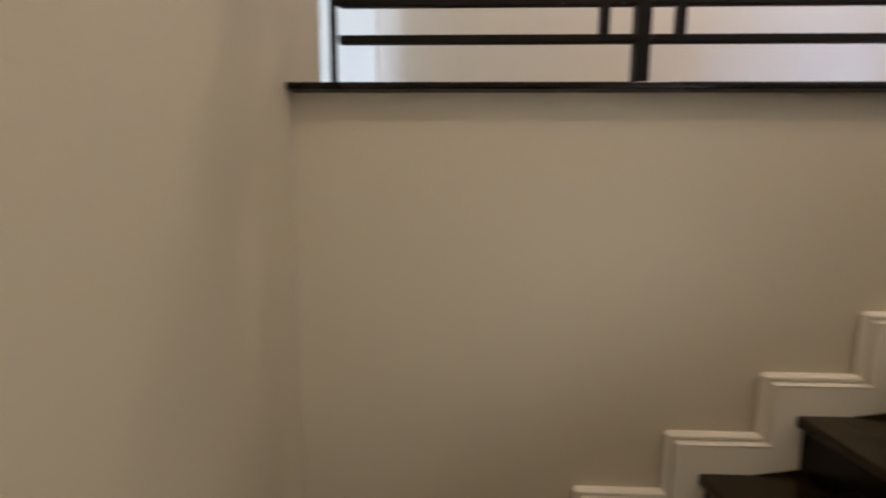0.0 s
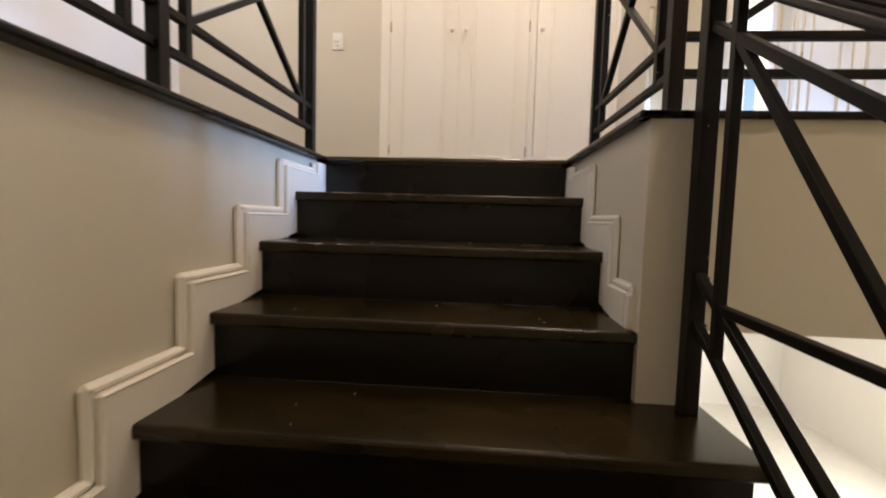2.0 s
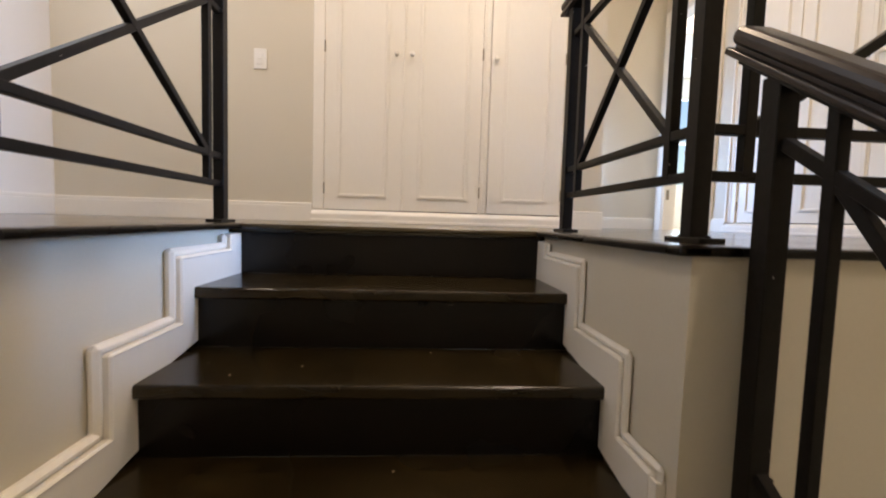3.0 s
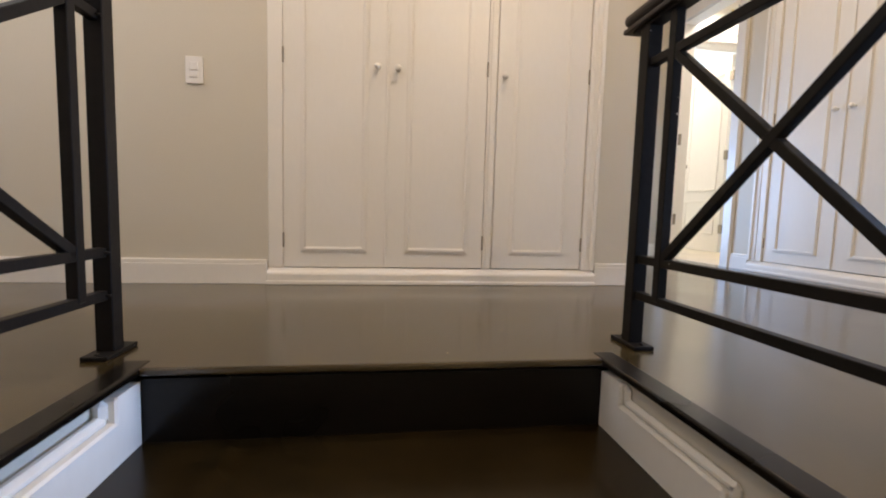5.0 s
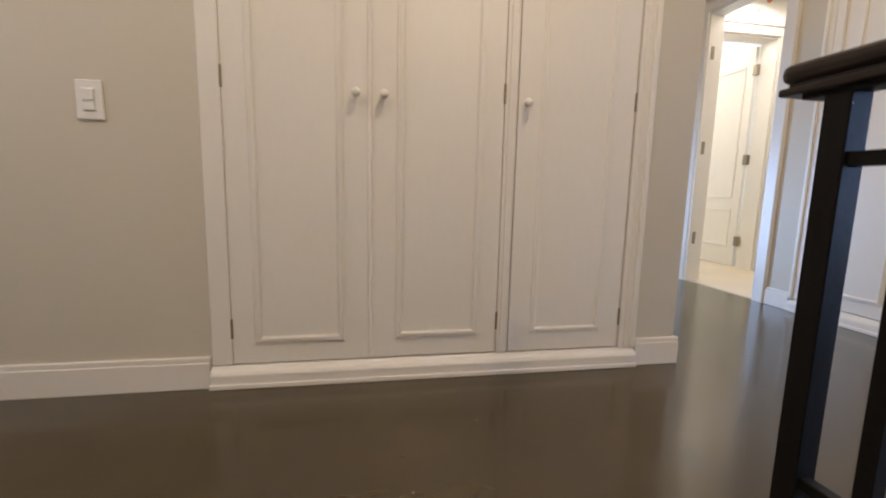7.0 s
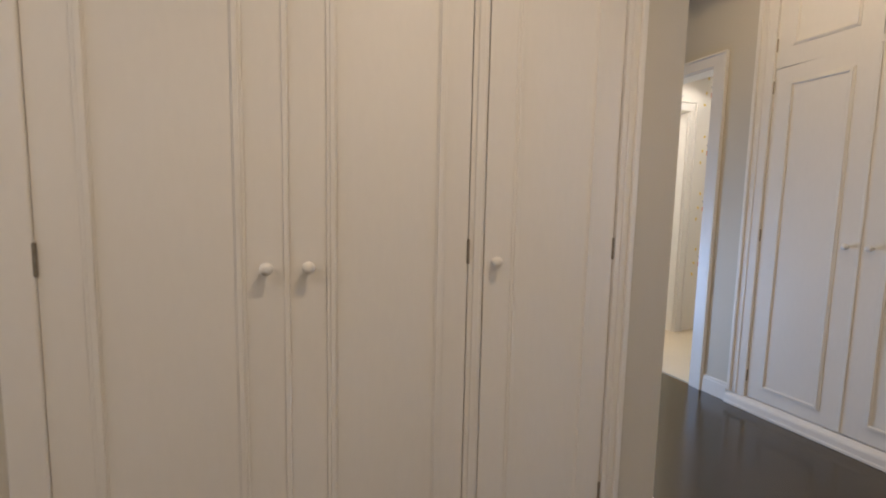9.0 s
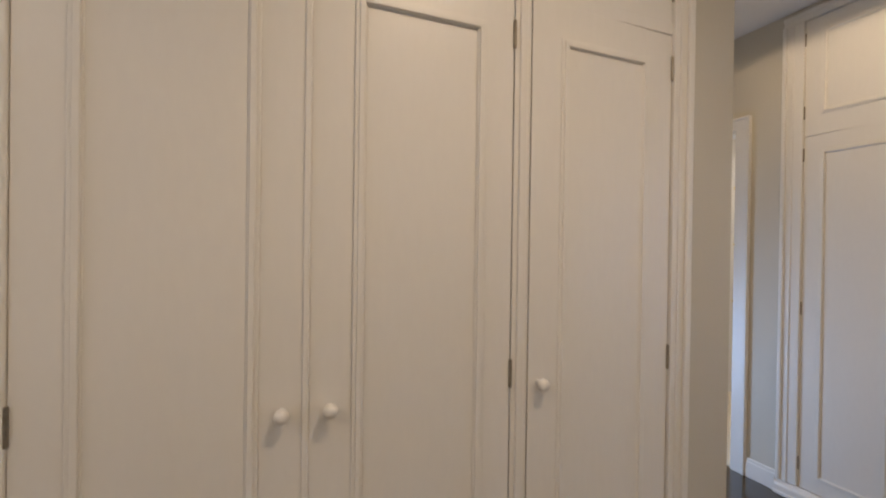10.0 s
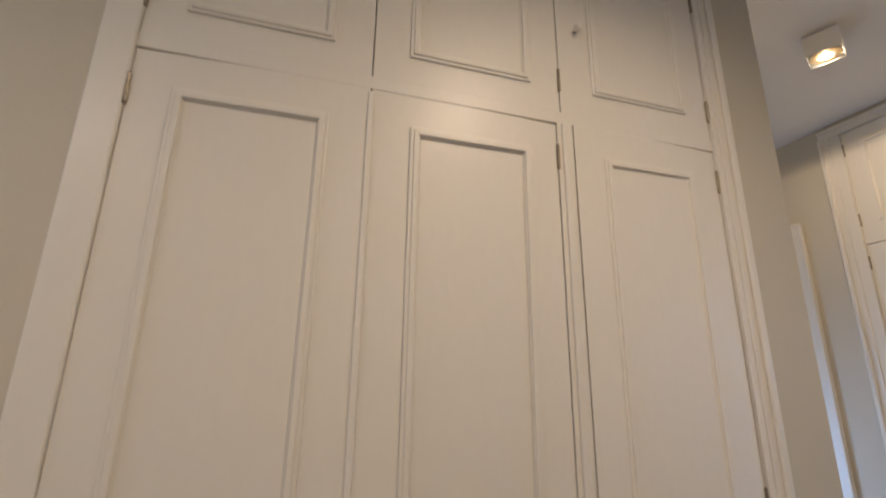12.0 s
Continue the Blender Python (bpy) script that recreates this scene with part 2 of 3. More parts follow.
def nosing(name, x0, x1, y0, y1, wood=RISER):
    return tagged(part(name, boxed(x0, x1, y0, y1, -0.018, 0.0005, bevel=0.006, steps=3), wood), "dark stained rounded wooden edge of the landing", "floor edge", kind="structure")


nosing("nosing_left", EDGE_L - 0.06, EDGE_L, BACK, NOSE[0] + 0.06)
nosing("nosing_top", EDGE_L - 0.004, EDGE_R + 0.004, NOSE[0], NOSE[0] + 0.06, DARK)
nosing("nosing_right", EDGE_R, EDGE_R + 0.06, EDGE_B, NOSE[0] + 0.06)
nosing("nosing_well", EDGE_R + 0.004, RIGHT, EDGE_B, EDGE_B + 0.06)


# baseboards: a flat board with a rounded cap
def baseboard(name, x0, x1, y0, y1, lo=0.0, hi=0.115):
    bm = bmesh.new()
    thin = 0.004
    if abs(x1 - x0) > abs(y1 - y0):
        box(bm, x0, x1, y0, y1, lo, hi - 0.02, bevel=0.002)
        box(bm, x0, x1, y0 + thin, y1, hi - 0.021, hi, bevel=0.0038)
    else:
        s = thin if x0 < 0 or x1 == CORNER + 0.016 else 0
        box(bm, x0, x1, y0, y1, lo, hi - 0.02, bevel=0.002)
        box(bm, x0 + (thin - s), x1 - s, y0, y1, hi - 0.021, hi, bevel=0.0038)
    return tagged(part(name, bm, WHITE), "white painted baseboard with a rounded cap", "baseboard", kind="structure")


baseboard("baseboard_front_left", LEFT, -0.004, -0.018, 0)
baseboard("baseboard_front_right", 1.634, CORNER + 0.016, -0.018, 0)
baseboard("baseboard_nook_side", CORNER, CORNER + 0.016, 0.001, 1.72)
baseboard("baseboard_nook_back", CORNER + 0.016, 3.16, 1.702, 1.72)
baseboard("baseboard_right", RIGHT - 0.016, RIGHT, 0.662, 0.829)
baseboard("baseboard_left", LEFT, LEFT + 0.016, -3.96, -0.02)

# ---- the stairs ----
stairs = thing("staircase", "dark stained polished wooden stairs with closed risers", "stairs")
for k in range(1, 8):
    z, y0, y1 = -RISE * k, NOSE[k], NOSE[k - 1] + 0.03
    right = 1.285 if k >= 4 else WALL_R - 0.001
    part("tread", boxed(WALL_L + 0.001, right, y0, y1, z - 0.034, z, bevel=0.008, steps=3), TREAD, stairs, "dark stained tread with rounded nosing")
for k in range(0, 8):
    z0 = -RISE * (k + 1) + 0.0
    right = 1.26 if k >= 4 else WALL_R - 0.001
    part("riser", boxed(WALL_L + 0.001, right, NOSE[k] + 0.022, NOSE[k] + 0.04, z0 if k < 7 else z0, -RISE * k - 0.03, bevel=0.001), RISER, stairs, "dark stained riser, coloured nearly black")
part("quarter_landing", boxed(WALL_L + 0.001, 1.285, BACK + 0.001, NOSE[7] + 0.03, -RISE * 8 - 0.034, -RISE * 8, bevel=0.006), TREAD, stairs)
side = [(BACK + 0.002, -1.476)]
for k in range(7, 3, -1):
    side += [(NOSE[k] + 0.041, -RISE * (k + 1) - 0.036), (NOSE[k] + 0.041, -RISE * k - 0.036)]
side += [(-1.992, -RISE * 4 - 0.036), (-1.992, LOW + 0.002), (BACK + 0.002, LOW + 0.002)]
part("stringer", prism(side, WALL_L + 0.002, 1.255), WHITE, stairs, "white painted closed side of the stairs")
for k in range(1, 9):
    x = 1.285 + 0.26 * (k - 1)
    z = -RISE * (8 + k)
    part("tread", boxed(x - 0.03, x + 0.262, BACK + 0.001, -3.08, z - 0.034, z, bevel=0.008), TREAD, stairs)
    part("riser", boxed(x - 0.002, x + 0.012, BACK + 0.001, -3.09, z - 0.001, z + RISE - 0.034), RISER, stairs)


def stepped_skirting(name, face, grow, last, end=-9.0, thick=1.0):
    """A stepped board that follows the flight along a wall, with a moulded rim."""
    lift, fore = 0.115, 0.092
    rim = [(NOSE[last] - fore, -RISE * (last + 1) + 0.02)]
    for k in range(last, 0, -1):
        rim += [(NOSE[k] - fore, -RISE * k + lift), (NOSE[k - 1] - fore, -RISE * k + lift)]
    rim += [(NOSE[0] - fore, -0.036)]
    rim = [(max(y, end), z) for y, z in rim]
    inner = [(NOSE[0] + 0.02, -0.036), (NOSE[0] + 0.02, -RISE)]
    for k in range(1, last + 1):
        inner += [(max(NOSE[k] + 0.02, end + 0.002), -RISE * k - 0.02), (max(NOSE[k] + 0.02, end + 0.002), -RISE * (k + 1) + 0.02)]
    ob = thing(name, "white painted stepped skirting board with moulded top edge", "skirting board", "skirting of the stairs")
    core = [(max(NOSE[last] - fore + 0.03, end), -RISE * (last + 1) + 0.02)]
    for k in range(last, 0, -1):
        core += [(max(NOSE[k] - fore + 0.03, end), -RISE * k + lift - 0.03), (max(NOSE[k - 1] - fore + 0.03, end), -RISE * k + lift - 0.03)]
    core += [(NOSE[0] - fore + 0.03, -0.036)]
    part("board", prism(core + inner, face, face + grow * 0.036 * thick), WHITE, ob)
    bm = bmesh.new()
    for a, b in zip(rim, rim[1:]):
        d = Vector((0, b[0] - a[0], b[1] - a[1])).normalized()
        inward = Vector((0, d.z, -d.y))
        shift = -1 if d.z > 0.5 else 1
        for off, w, h in ((0.012, 0.026, 0.025), (0.0275, 0.0385, 0.011)):
            w *= thick
            o = inward * off + Vector((grow * w / 2, 0, 0)) + d * off * shift
            tail = -d * off * shift if b == rim[-1] else d * h * 0.49
            bar(bm, Vector((face, *a)) + o - d * h * 0.49, Vector((face, *b)) + o + tail, w, h, up=inward, bevel=min(0.009, h * 0.45))
    part("moulding", bm, WHITE, ob, "moulded rim of the skirting")
    return ob


stepped_skirting("stepped_skirting", WALL_L, 1, 7)
stepped_skirting("stepped_skirting", WALL_R, -1, 3, end=-1.96, thick=0.55)


# ---- balustrades ----
def balustrade(name, label, start, end, posts, slope=0.0, foot=True, over=(0.0, 0.0), low=(0.145, 0.245), high=0.770, top=0.872, drop=0.0, skip_first=False, thin_last=False, stout=0.040, slim=0.025, flat=0.022):
    """Iron panels between start and end: posts at the given lengths, thin uprights beside them, paired lower rails,
    one upper rail, crossed bars and a moulded wooden handrail."""
    ob = thing(name, label, "balustrade", "balustrades of the stairwell")
    a = Vector(start)
    u = (Vector(end) - a).normalized()

    def at(s, h):
        return a + u * s + Vector((0, 0, h + slope * s))

    side = u.cross(Vector((0, 0, 1)))
    for i, s in enumerate(posts):
        if skip_first and i == 0:
            continue
        w = 0.018 if thin_last and i == len(posts) - 1 else stout
        base = 0.0 if not slope else -drop[i]
        post = part("post", barred(at(s, base), at(s, top), w, w, up=u, bevel=0.002), IRON, ob)
        if foot and w > 0.02:
            c = at(s, base)
            plate = bmesh.new()
            bar(plate, c - u * 0.062 + Vector((0, 0, 0.006)), c + u * 0.062 + Vector((0, 0, 0.006)), 0.058, 0.011)
            part("base_plate", plate, IRON, post, "bolted iron base plate")
            for e in (-0.046, 0.046):
                bolt = lathe([(0.006, 0.0), (0.006, 0.003), (0.003, 0.005)], steps=8)
                bmesh.ops.translate(bolt, verts=bolt.verts, vec=c + u * e + Vector((0, 0, 0.0115)))
                part("bolt", bolt, IRON, post)
    for s0, s1 in zip(posts, posts[1:]):
        i0, i1 = s0 + 0.105, s1 - 0.105
        if thin_last and s1 == posts[-1]:
            i1 = s1
        for i in (i0, i1)[:1 if i1 == s1 else 2]:
            part("baluster", barred(at(i, low[0]), at(i, top), slim, slim, up=u), IRON, ob)
        for h in (*low, high):
            part("rail", barred(at(s0 + 0.018, h), at(s1 - 0.018, h), flat, flat), IRON, ob)
            for e in (s0 + 0.0235, s1 - 0.0235):
                screw = lathe([(0.005, -0.003), (0.007, 0.0), (0.004, 0.003)], steps=8)
                bmesh.ops.translate(screw, verts=screw.verts, vec=at(e, h) + side * -0.014)
                part("weld", screw, IRON, ob)
        part("cross_bar", barred(at(i0, low[1]), at(i1, high), flat, flat), IRON, ob)
        part("cross_bar", barred(at(i0, high), at(i1, low[1]), flat - 0.0015, flat - 0.0015), IRON, ob)
    p, q = at(posts[0] - over[0], top), at(posts[-1] + over[1], top)
    n = (q - p).normalized()
    up = side.cross(n)
    hand = None
    for name_in, lo, hi, w, inset, bev in (("handrail", 0.022, 0.054, 0.072, -0.001, 0.014), ("lower_lip", 0.003, 0.016, 0.070, 0.0, 0.004),
                                           ("neck", 0.015, 0.024, 0.050, 0.010, 0.002), ("core_bar", -0.005, 0.005, 0.04, 0.03, 0.001)):
        m = up * (lo + hi) / 2
        bm = bmesh.new()
        bar(bm, p + m + n * inset, q + m - n * inset, w, hi - lo, up=up, bevel=0)
        bmesh.ops.bevel(bm, geom=list(bm.edges), offset=bev, segments=3, profile=0.5, affect="EDGES")
        made = part(name_in, bm, RAILWOOD if name_in != "core_bar" else IRON, hand or ob, "moulded dark wooden handrail" if not hand else "")
        hand = hand or made
    return ob


IRONLABEL = "black iron balustrade with dark wooden handrail"
balustrade("landing_balustrade", IRONLABEL + ", three panels long", (-0.105, -1.02, 0), (-0.105, -3.84, 0), [0, 1.0, 1.94, 2.81], over=(0.085, 0.08), thin_last=True)
balustrade("landing_balustrade", IRONLABEL + ", one panel", (1.24, -1.012, 0), (1.24, -1.812, 0), [0, 0.80], over=(0.085, 0.036))
balustrade("landing_balustrade", IRONLABEL + " along the stairwell", (1.24, -1.812, 0), (RIGHT, -1.812, 0), [0.0, 0.95, 1.90], over=(-0.037, 0.035), foot=False, skip_first=True)
balustrade("stair_balustrade", IRONLABEL + ", sloping down the stairs", (1.228, -2.028, -0.72), (1.228, -3.12, -0.72), [0, 1.07], slope=-0.68, foot=False,
           over=(0.10, 0.03), low=(0.235, 0.345), high=0.905, top=1.005, drop=(0.0, 0.0), stout=0.038, slim=0.021, flat=0.020)


# ---- built-in wardrobes ----
KNOB = mesh_of("knob", lathe([(0.007, 0.0), (0.0065, 0.010), (0.009, 0.016), (0.0145, 0.022), (0.0155, 0.030), (0.012, 0.037), (0.005, 0.040)], axis="-y"), WHITE, True)
HINGE = lathe([(0.002, -0.036), (0.0042, -0.033), (0.0042, 0.033), (0.002, 0.036)], steps=10)
HINGE = mesh_of("hinge", HINGE, STEEL)


def raised_frame(bm, x0, x1, z0, z1, y):
    """A moulding of two beads round a panel."""
    for inset, w, d in ((0.0, 0.009, 0.006), (0.008, 0.013, 0.0098), (0.019, 0.006, 0.004)):
        a0, a1, b0, b1 = x0 + inset, x1 - inset, z0 + inset, z1 - inset
        box(bm, a0, a1, y - d, y, b0, b0 + w, bevel=0.002)
        box(bm, a0, a1, y - d, y, b1 - w, b1, bevel=0.002)
        box(bm, a0, a0 + w, y - d, y, b0 + w * 0.6, b1 - w * 0.6, bevel=0.002)
        box(bm, a1 - w, a1, y - d, y, b0 + w * 0.6, b1 - w * 0.6, bevel=0.002)


def wardrobe(label, x, y, turn, wide=0.0):
    """wide widens the moulded casing beside the first door and moves the first pair of doors over."""
    ob = thing("built_in_wardrobe", label, "wardrobe", "built-in wardrobes", x, y, 0, turn)
    body = bmesh.new()
    box(body, 0.02, 1.61, 0.5, 0.52, 0.0, 2.68)
    box(body, 0.0, 0.02, 0.04, 0.52, 0.0, 2.68)
    box(body, 1.61, 1.63, 0.04, 0.52, 0.0, 2.68)
    box(body, 0.02, 1.61, 0.03, 0.5, 0.0, 0.074)
    box(body, 0.02, 1.61, 0.03, 0.5, 1.99, 2.03)
    box(body, 0.02, 1.61, 0.03, 0.5, 2.66, 2.68)
    part("body", body, GAP, ob, "hollow wardrobe inside, coloured dark as shade in the gaps")
    near = part("side_casing", boxed(0.0, 0.0668 + wide, -0.006 - wide * 0.22, 0.035, 0.078, 2.632, bevel=0.004), WHITE, ob, "flat white side of the frame")
    if wide:
        part("outer_bead", boxed(0.0, 0.022, -0.026, -0.013, 0.078, 2.632, bevel=0.005), WHITE, near)
        part("inner_bead", boxed(0.040, 0.056, -0.019, -0.013, 0.078, 2.632, bevel=0.003), WHITE, near)
    side = part("side_casing", boxed(1.560, 1.63, -0.010, 0.035, 0.078, 2.632, bevel=0.002), WHITE, ob, "moulded white side of the frame")
    part("outer_bead", boxed(1.606, 1.63, -0.020, -0.009, 0.078, 2.632, bevel=0.005), WHITE, side)
    part("inner_bead", boxed(1.578, 1.592, -0.014, -0.009, 0.078, 2.632, bevel=0.003), WHITE, side)
    head = part("head_casing", boxed(0.0, 1.63, -0.0105, 0.0345, 2.633, 2.685, bevel=0.002), WHITE, ob, "moulded white head of the frame")
    part("outer_bead", boxed(0.0, 1.63, -0.0205, -0.009, 2.664, 2.6855, bevel=0.005), WHITE, head)
    stile = part("stile", boxed(1.0335, 1.0795, -0.001, 0.03, 0.078, 2.034, bevel=0.001), WHITE, ob)
    part("bead", boxed(1.045, 1.068, -0.008, 0.0, 0.08, 2.0, bevel=0.004), WHITE, stile)
    part("cross_rail", boxed(0.062, 1.562, -0.0005, 0.03, 2.0, 2.034, bevel=0.0008), WHITE, ob)
    plinth = part("plinth", boxed(-0.004, 1.632, -0.030, 0.03, 0.0, 0.047, bevel=0.003), WHITE, ob, "white moulded plinth")
    part("cap_moulding", prism([(0.03, 0.045), (-0.031, 0.045), (-0.030, 0.051), (-0.024, 0.060), (-0.012, 0.068), (-0.004, 0.076), (0.03, 0.076)], -0.002, 1.630), WHITE, plinth)
    part("shoe_moulding", boxed(-0.006, 1.634, -0.036, -0.028, 0.0, 0.018, bevel=0.003), WHITE, plinth)
    pair = wide * 0.62
    lows = ((0.068 + wide, 0.5435 + pair, 0.145 + wide, 0.455 + pair, 0.499 + pair, 0.068 + wide), (0.5465 + pair, 1.031, 0.640 + pair, 0.955, 0.594 + pair, 1.031), (1.083, 1.556, 1.170, 1.468, 1.113, 1.556))
    for i, (x0, x1, p0, p1, kx, hx) in enumerate(lows):
        sag = (0.0, 0.004, -0.004)[i]
        leaf = bmesh.new()
        box(leaf, x0, x1, 0.0 + sag * 0.3, 0.022, 0.081 + abs(sag) * 0.3, 1.9945, bevel=0.0015)
        for v in leaf.verts:
            if v.co.z > 1.9:
                v.co.z += 0.012 * abs(v.co.x - hx) / (x1 - x0)
        door = part("door", leaf, WHITE, ob, "white panelled wardrobe door")
        frame_bm = bmesh.new()
        raised_frame(frame_bm, p0, p1, 0.154, 1.917, 0.0005)
        part("panel_moulding", frame_bm, WHITE, door)
        shared("knob", KNOB, door, pose(kx, 0.0, 1.030))
        tagged(door.children[-1], "small round white knob")
        for z in (0.21, 1.06, 1.90):
            shared("hinge", HINGE, door, pose(hx, -0.003, z))
    part("cover_bead", boxed(0.538 + pair, 0.552 + pair, -0.006, 0.0, 0.084, 1.99, bevel=0.003), WHITE, ob)
    ups = ((0.068 + wide, 0.5435 + pair, 0.145 + wide, 0.455 + pair, 0.505 + pair, 0.068 + wide), (0.5465 + pair, 1.0455, 0.633 + pair, 0.960, 0.590 + pair, 1.0455), (1.0485, 1.556, 1.150, 1.472, 1.107, 1.556))
    for x0, x1, p0, p1, kx, hx in ups:
        leaf = bmesh.new()
        box(leaf, x0, x1, 0.0, 0.022, 2.0335, 2.629, bevel=0.0012)
        door = part("upper_door", leaf, WHITE, ob, "white panelled upper door")
        frame_bm = bmesh.new()
        raised_frame(frame_bm, p0, p1, 2.105, 2.560, 0.0005)
        part("panel_moulding", frame_bm, WHITE, door)
        shared("knob", KNOB, door, pose(kx, 0.0, 2.305) @ Matrix.Scale(0.72, 4))
        for z in (2.13, 2.53):
            shared("hinge", HINGE, door, pose(hx, -0.003, z))
    return ob


wardrobe("white painted built-in wardrobe with panelled doors, facing the stairs", 0, 0, 0)
wardrobe("white painted built-in wardrobe with panelled doors, beside the doorway", RIGHT, 0.656, -90, wide=0.036)

# ---- switch on the wall ----
sw = thing("light_switch", "white plastic light switch plate with two rockers", "light switch", x=-0.3115, y=0, z=0.9625)
part("plate", boxed(-0.0375, 0.0375, -0.008, 0.0, -0.0595, 0.0595, bevel=0.003), SWITCH, sw)
part("inner_frame", boxed(-0.019, 0.019, -0.0095, -0.007, -0.035, 0.035, bevel=0.001), SWITCH, sw)
rock = boxed(-0.0165, 0.0165, -0.015, -0.009, -0.002, 0.032, bevel=0.002)
part("rocker", rock, SWITCH, sw, "large white rocker")
part("rocker", boxed(-0.0165, 0.0165, -0.013, -0.009, -0.032, -0.006, bevel=0.002), SWITCH, sw, "small white rocker")


# ---- doorways ----
def casing_x(name, x, out, y0, y1, top, label, w=0.105):
    """A moulded casing round an opening in a wall whose face lies at x; out is -1 or 1."""
    bm = bmesh.new()
    def slab(a, b, y_0, y_1, z_0, z_1, bev):
        box(bm, min(x + out * a, x + out * b), max(x + out * a, x + out * b), y_0, y_1, z_0, z_1, bevel=bev)
    for s, e in ((y0 - w, y0), (y1, y1 + w)):
        slab(0, 0.018, s, e, 0, top, 0.002)
    slab(0, 0.018, y0 - w, y1 + w, top, top + w * 0.9, 0.002)
    for s in (y0 - w, y1 + w - 0.016):
        slab(0.016, 0.028, s, s + 0.016, 0, top + w * 0.9, 0.004)
    slab(0.0165, 0.0285, y0 - w, y1 + w, top + w * 0.9 - 0.016, top + w * 0.9 + 0.0005, 0.004)
    return tagged(part(name, bm, WHITE), label, "door frame", kind="structure")


casing_x("door_frame_1", RIGHT, -1, 0.918, 1.585, 2.118, "white moulded casing of the open doorway", w=0.088)
structure("door_lining", [(RIGHT - 0.002, 3.305, 0.905, 0.919, 0, 2.118), (RIGHT - 0.002, 3.305, 1.571, 1.585, 0, 2.118), (RIGHT - 0.002, 3.305, 0.905, 1.585, 2.108, 2.122)], WHITE,
          "white painted lining of the doorway", "door frame")
casing_x("door_frame_4", RIGHT, -1, -1.655, -1.055, 2.075, "white moulded casing of an open doorway", w=0.075)
casing_x("door_frame_2", LEFT, 1, -4.78, -4.04, 2.05, "white moulded casing of a closed door", w=0.09)
for a in (("door_2", -4.775, -4.045),):
    leaf = part(a[0], boxed(LEFT - 0.06, LEFT - 0.02, a[1], a[2], 0.004, 2.05, bevel=0.002), WHITE)
    tagged(leaf, "white painted closed door", "door", kind="structure")
    part("door_handle", barred((LEFT, a[1] + 0.08, 1.0), (LEFT, a[1] + 0.19, 1.0), 0.016, 0.016), STEEL, leaf)

# vestibule beyond the doorway, with a papered wall and an inner door that stands open
PAPERED = 1.93
structure("vestibule_floor", [(RIGHT + 0.02, 6.2, 0.75, 4.6, -0.034, 0.002)], CARPET, "cream carpet of the room beyond the doorway", "floor")
structure("vestibule_ceiling", [(3.20, 6.2, 0.66, 4.7, 2.6, 2.7)], CEIL, "white ceiling of the room beyond", "ceiling")
structure("vestibule_wall_south", [(3.30, 5.1, 0.66, 0.75, 0, 2.6)], PAPER, "cream papered wall", "wall")
structure("vestibule_wall_east", [(5.0, 5.1, 0.75, PAPERED, 0, 2.6)], PAPER, "cream papered wall", "wall")
paper_wall = structure("wall_papered", [(3.30, 3.42, PAPERED, 2.1, 0, 2.6), (3.42, 4.20, PAPERED, 2.1, 2.13, 2.6), (4.20, 6.2, PAPERED, 2.1, 0, 2.6)], PAPER,
                       "cream wallpaper with orange flowers and grey leaves", "wall")


def petal(bm, x, z, long, broad, turn, lift):
    """One printed oval on the paper."""
    bmesh.ops.create_circle(bm, cap_ends=True, segments=10, radius=1,
                            matrix=Matrix.Translation((x, PAPERED - 0.001 - lift, z)) @ Matrix.Rotation(turn, 4, "Y") @ Matrix.Rotation(radians(90), 4, "X") @ Matrix.Diagonal((long, broad, 1, 1)))


def sprig(x, z, dice):
    """One repeat of the print: an orange flower with a dark leaf, a pale forked twig, and small yellow buds."""
    flower, leaf, twig, bud = bmesh.new(), bmesh.new(), bmesh.new(), bmesh.new()
    for k in range(5):
        a = k * 1.257 + dice.uniform(-0.2, 0.2)
        petal(flower, x + 0.014 * math.cos(a), z + 0.014 * math.sin(a), 0.020, 0.015, -a, 0.0001 * k)
    petal(leaf, x - 0.012, z + 0.062, 0.026, 0.010, 0.9, 0)
    petal(leaf, x + 0.006, z + 0.075, 0.016, 0.008, -0.5, 0.0001)
    for k, (dx, dz, turn, long) in enumerate(((0.02, -0.17, 0.7, 0.045), (0.05, -0.185, -0.9, 0.04), (0.03, -0.215, 0.25, 0.04), (0.065, -0.225, -0.3, 0.028), (-0.01, -0.29, 1.2, 0.02))):
        petal(twig, x + dx, z + dz, long, 0.007, turn, 0.0001 * k)
    for k, (dx, dz) in enumerate(((-0.085, 0.012), (-0.10, -0.10), (-0.07, 0.15), (0.12, 0.21), (0.17, 0.05))):
        petal(bud, x + dx, z + dz, 0.017, 0.011, dice.uniform(0, 3), 0.0001 * k)
    for name, bm, mat in (("printed_flower", flower, ORANGE), ("printed_leaf", leaf, LEAF), ("printed_twig", twig, TWIG), ("printed_bud", bud, YELLOW)):
        part(name, bm, mat, paper_wall)


dice = random.Random(7)
for col in range(-2, 1):
    for row in range(-1, 4):
        x, z = 4.505 + col * 0.46, 0.672 + row * 0.548 + (0.14, 0.12, 0.0)[col + 2]
        if (2.43 if col < 0 else 0.2) < z < 2.5:
            sprig(x, z, dice)
casing = bmesh.new()
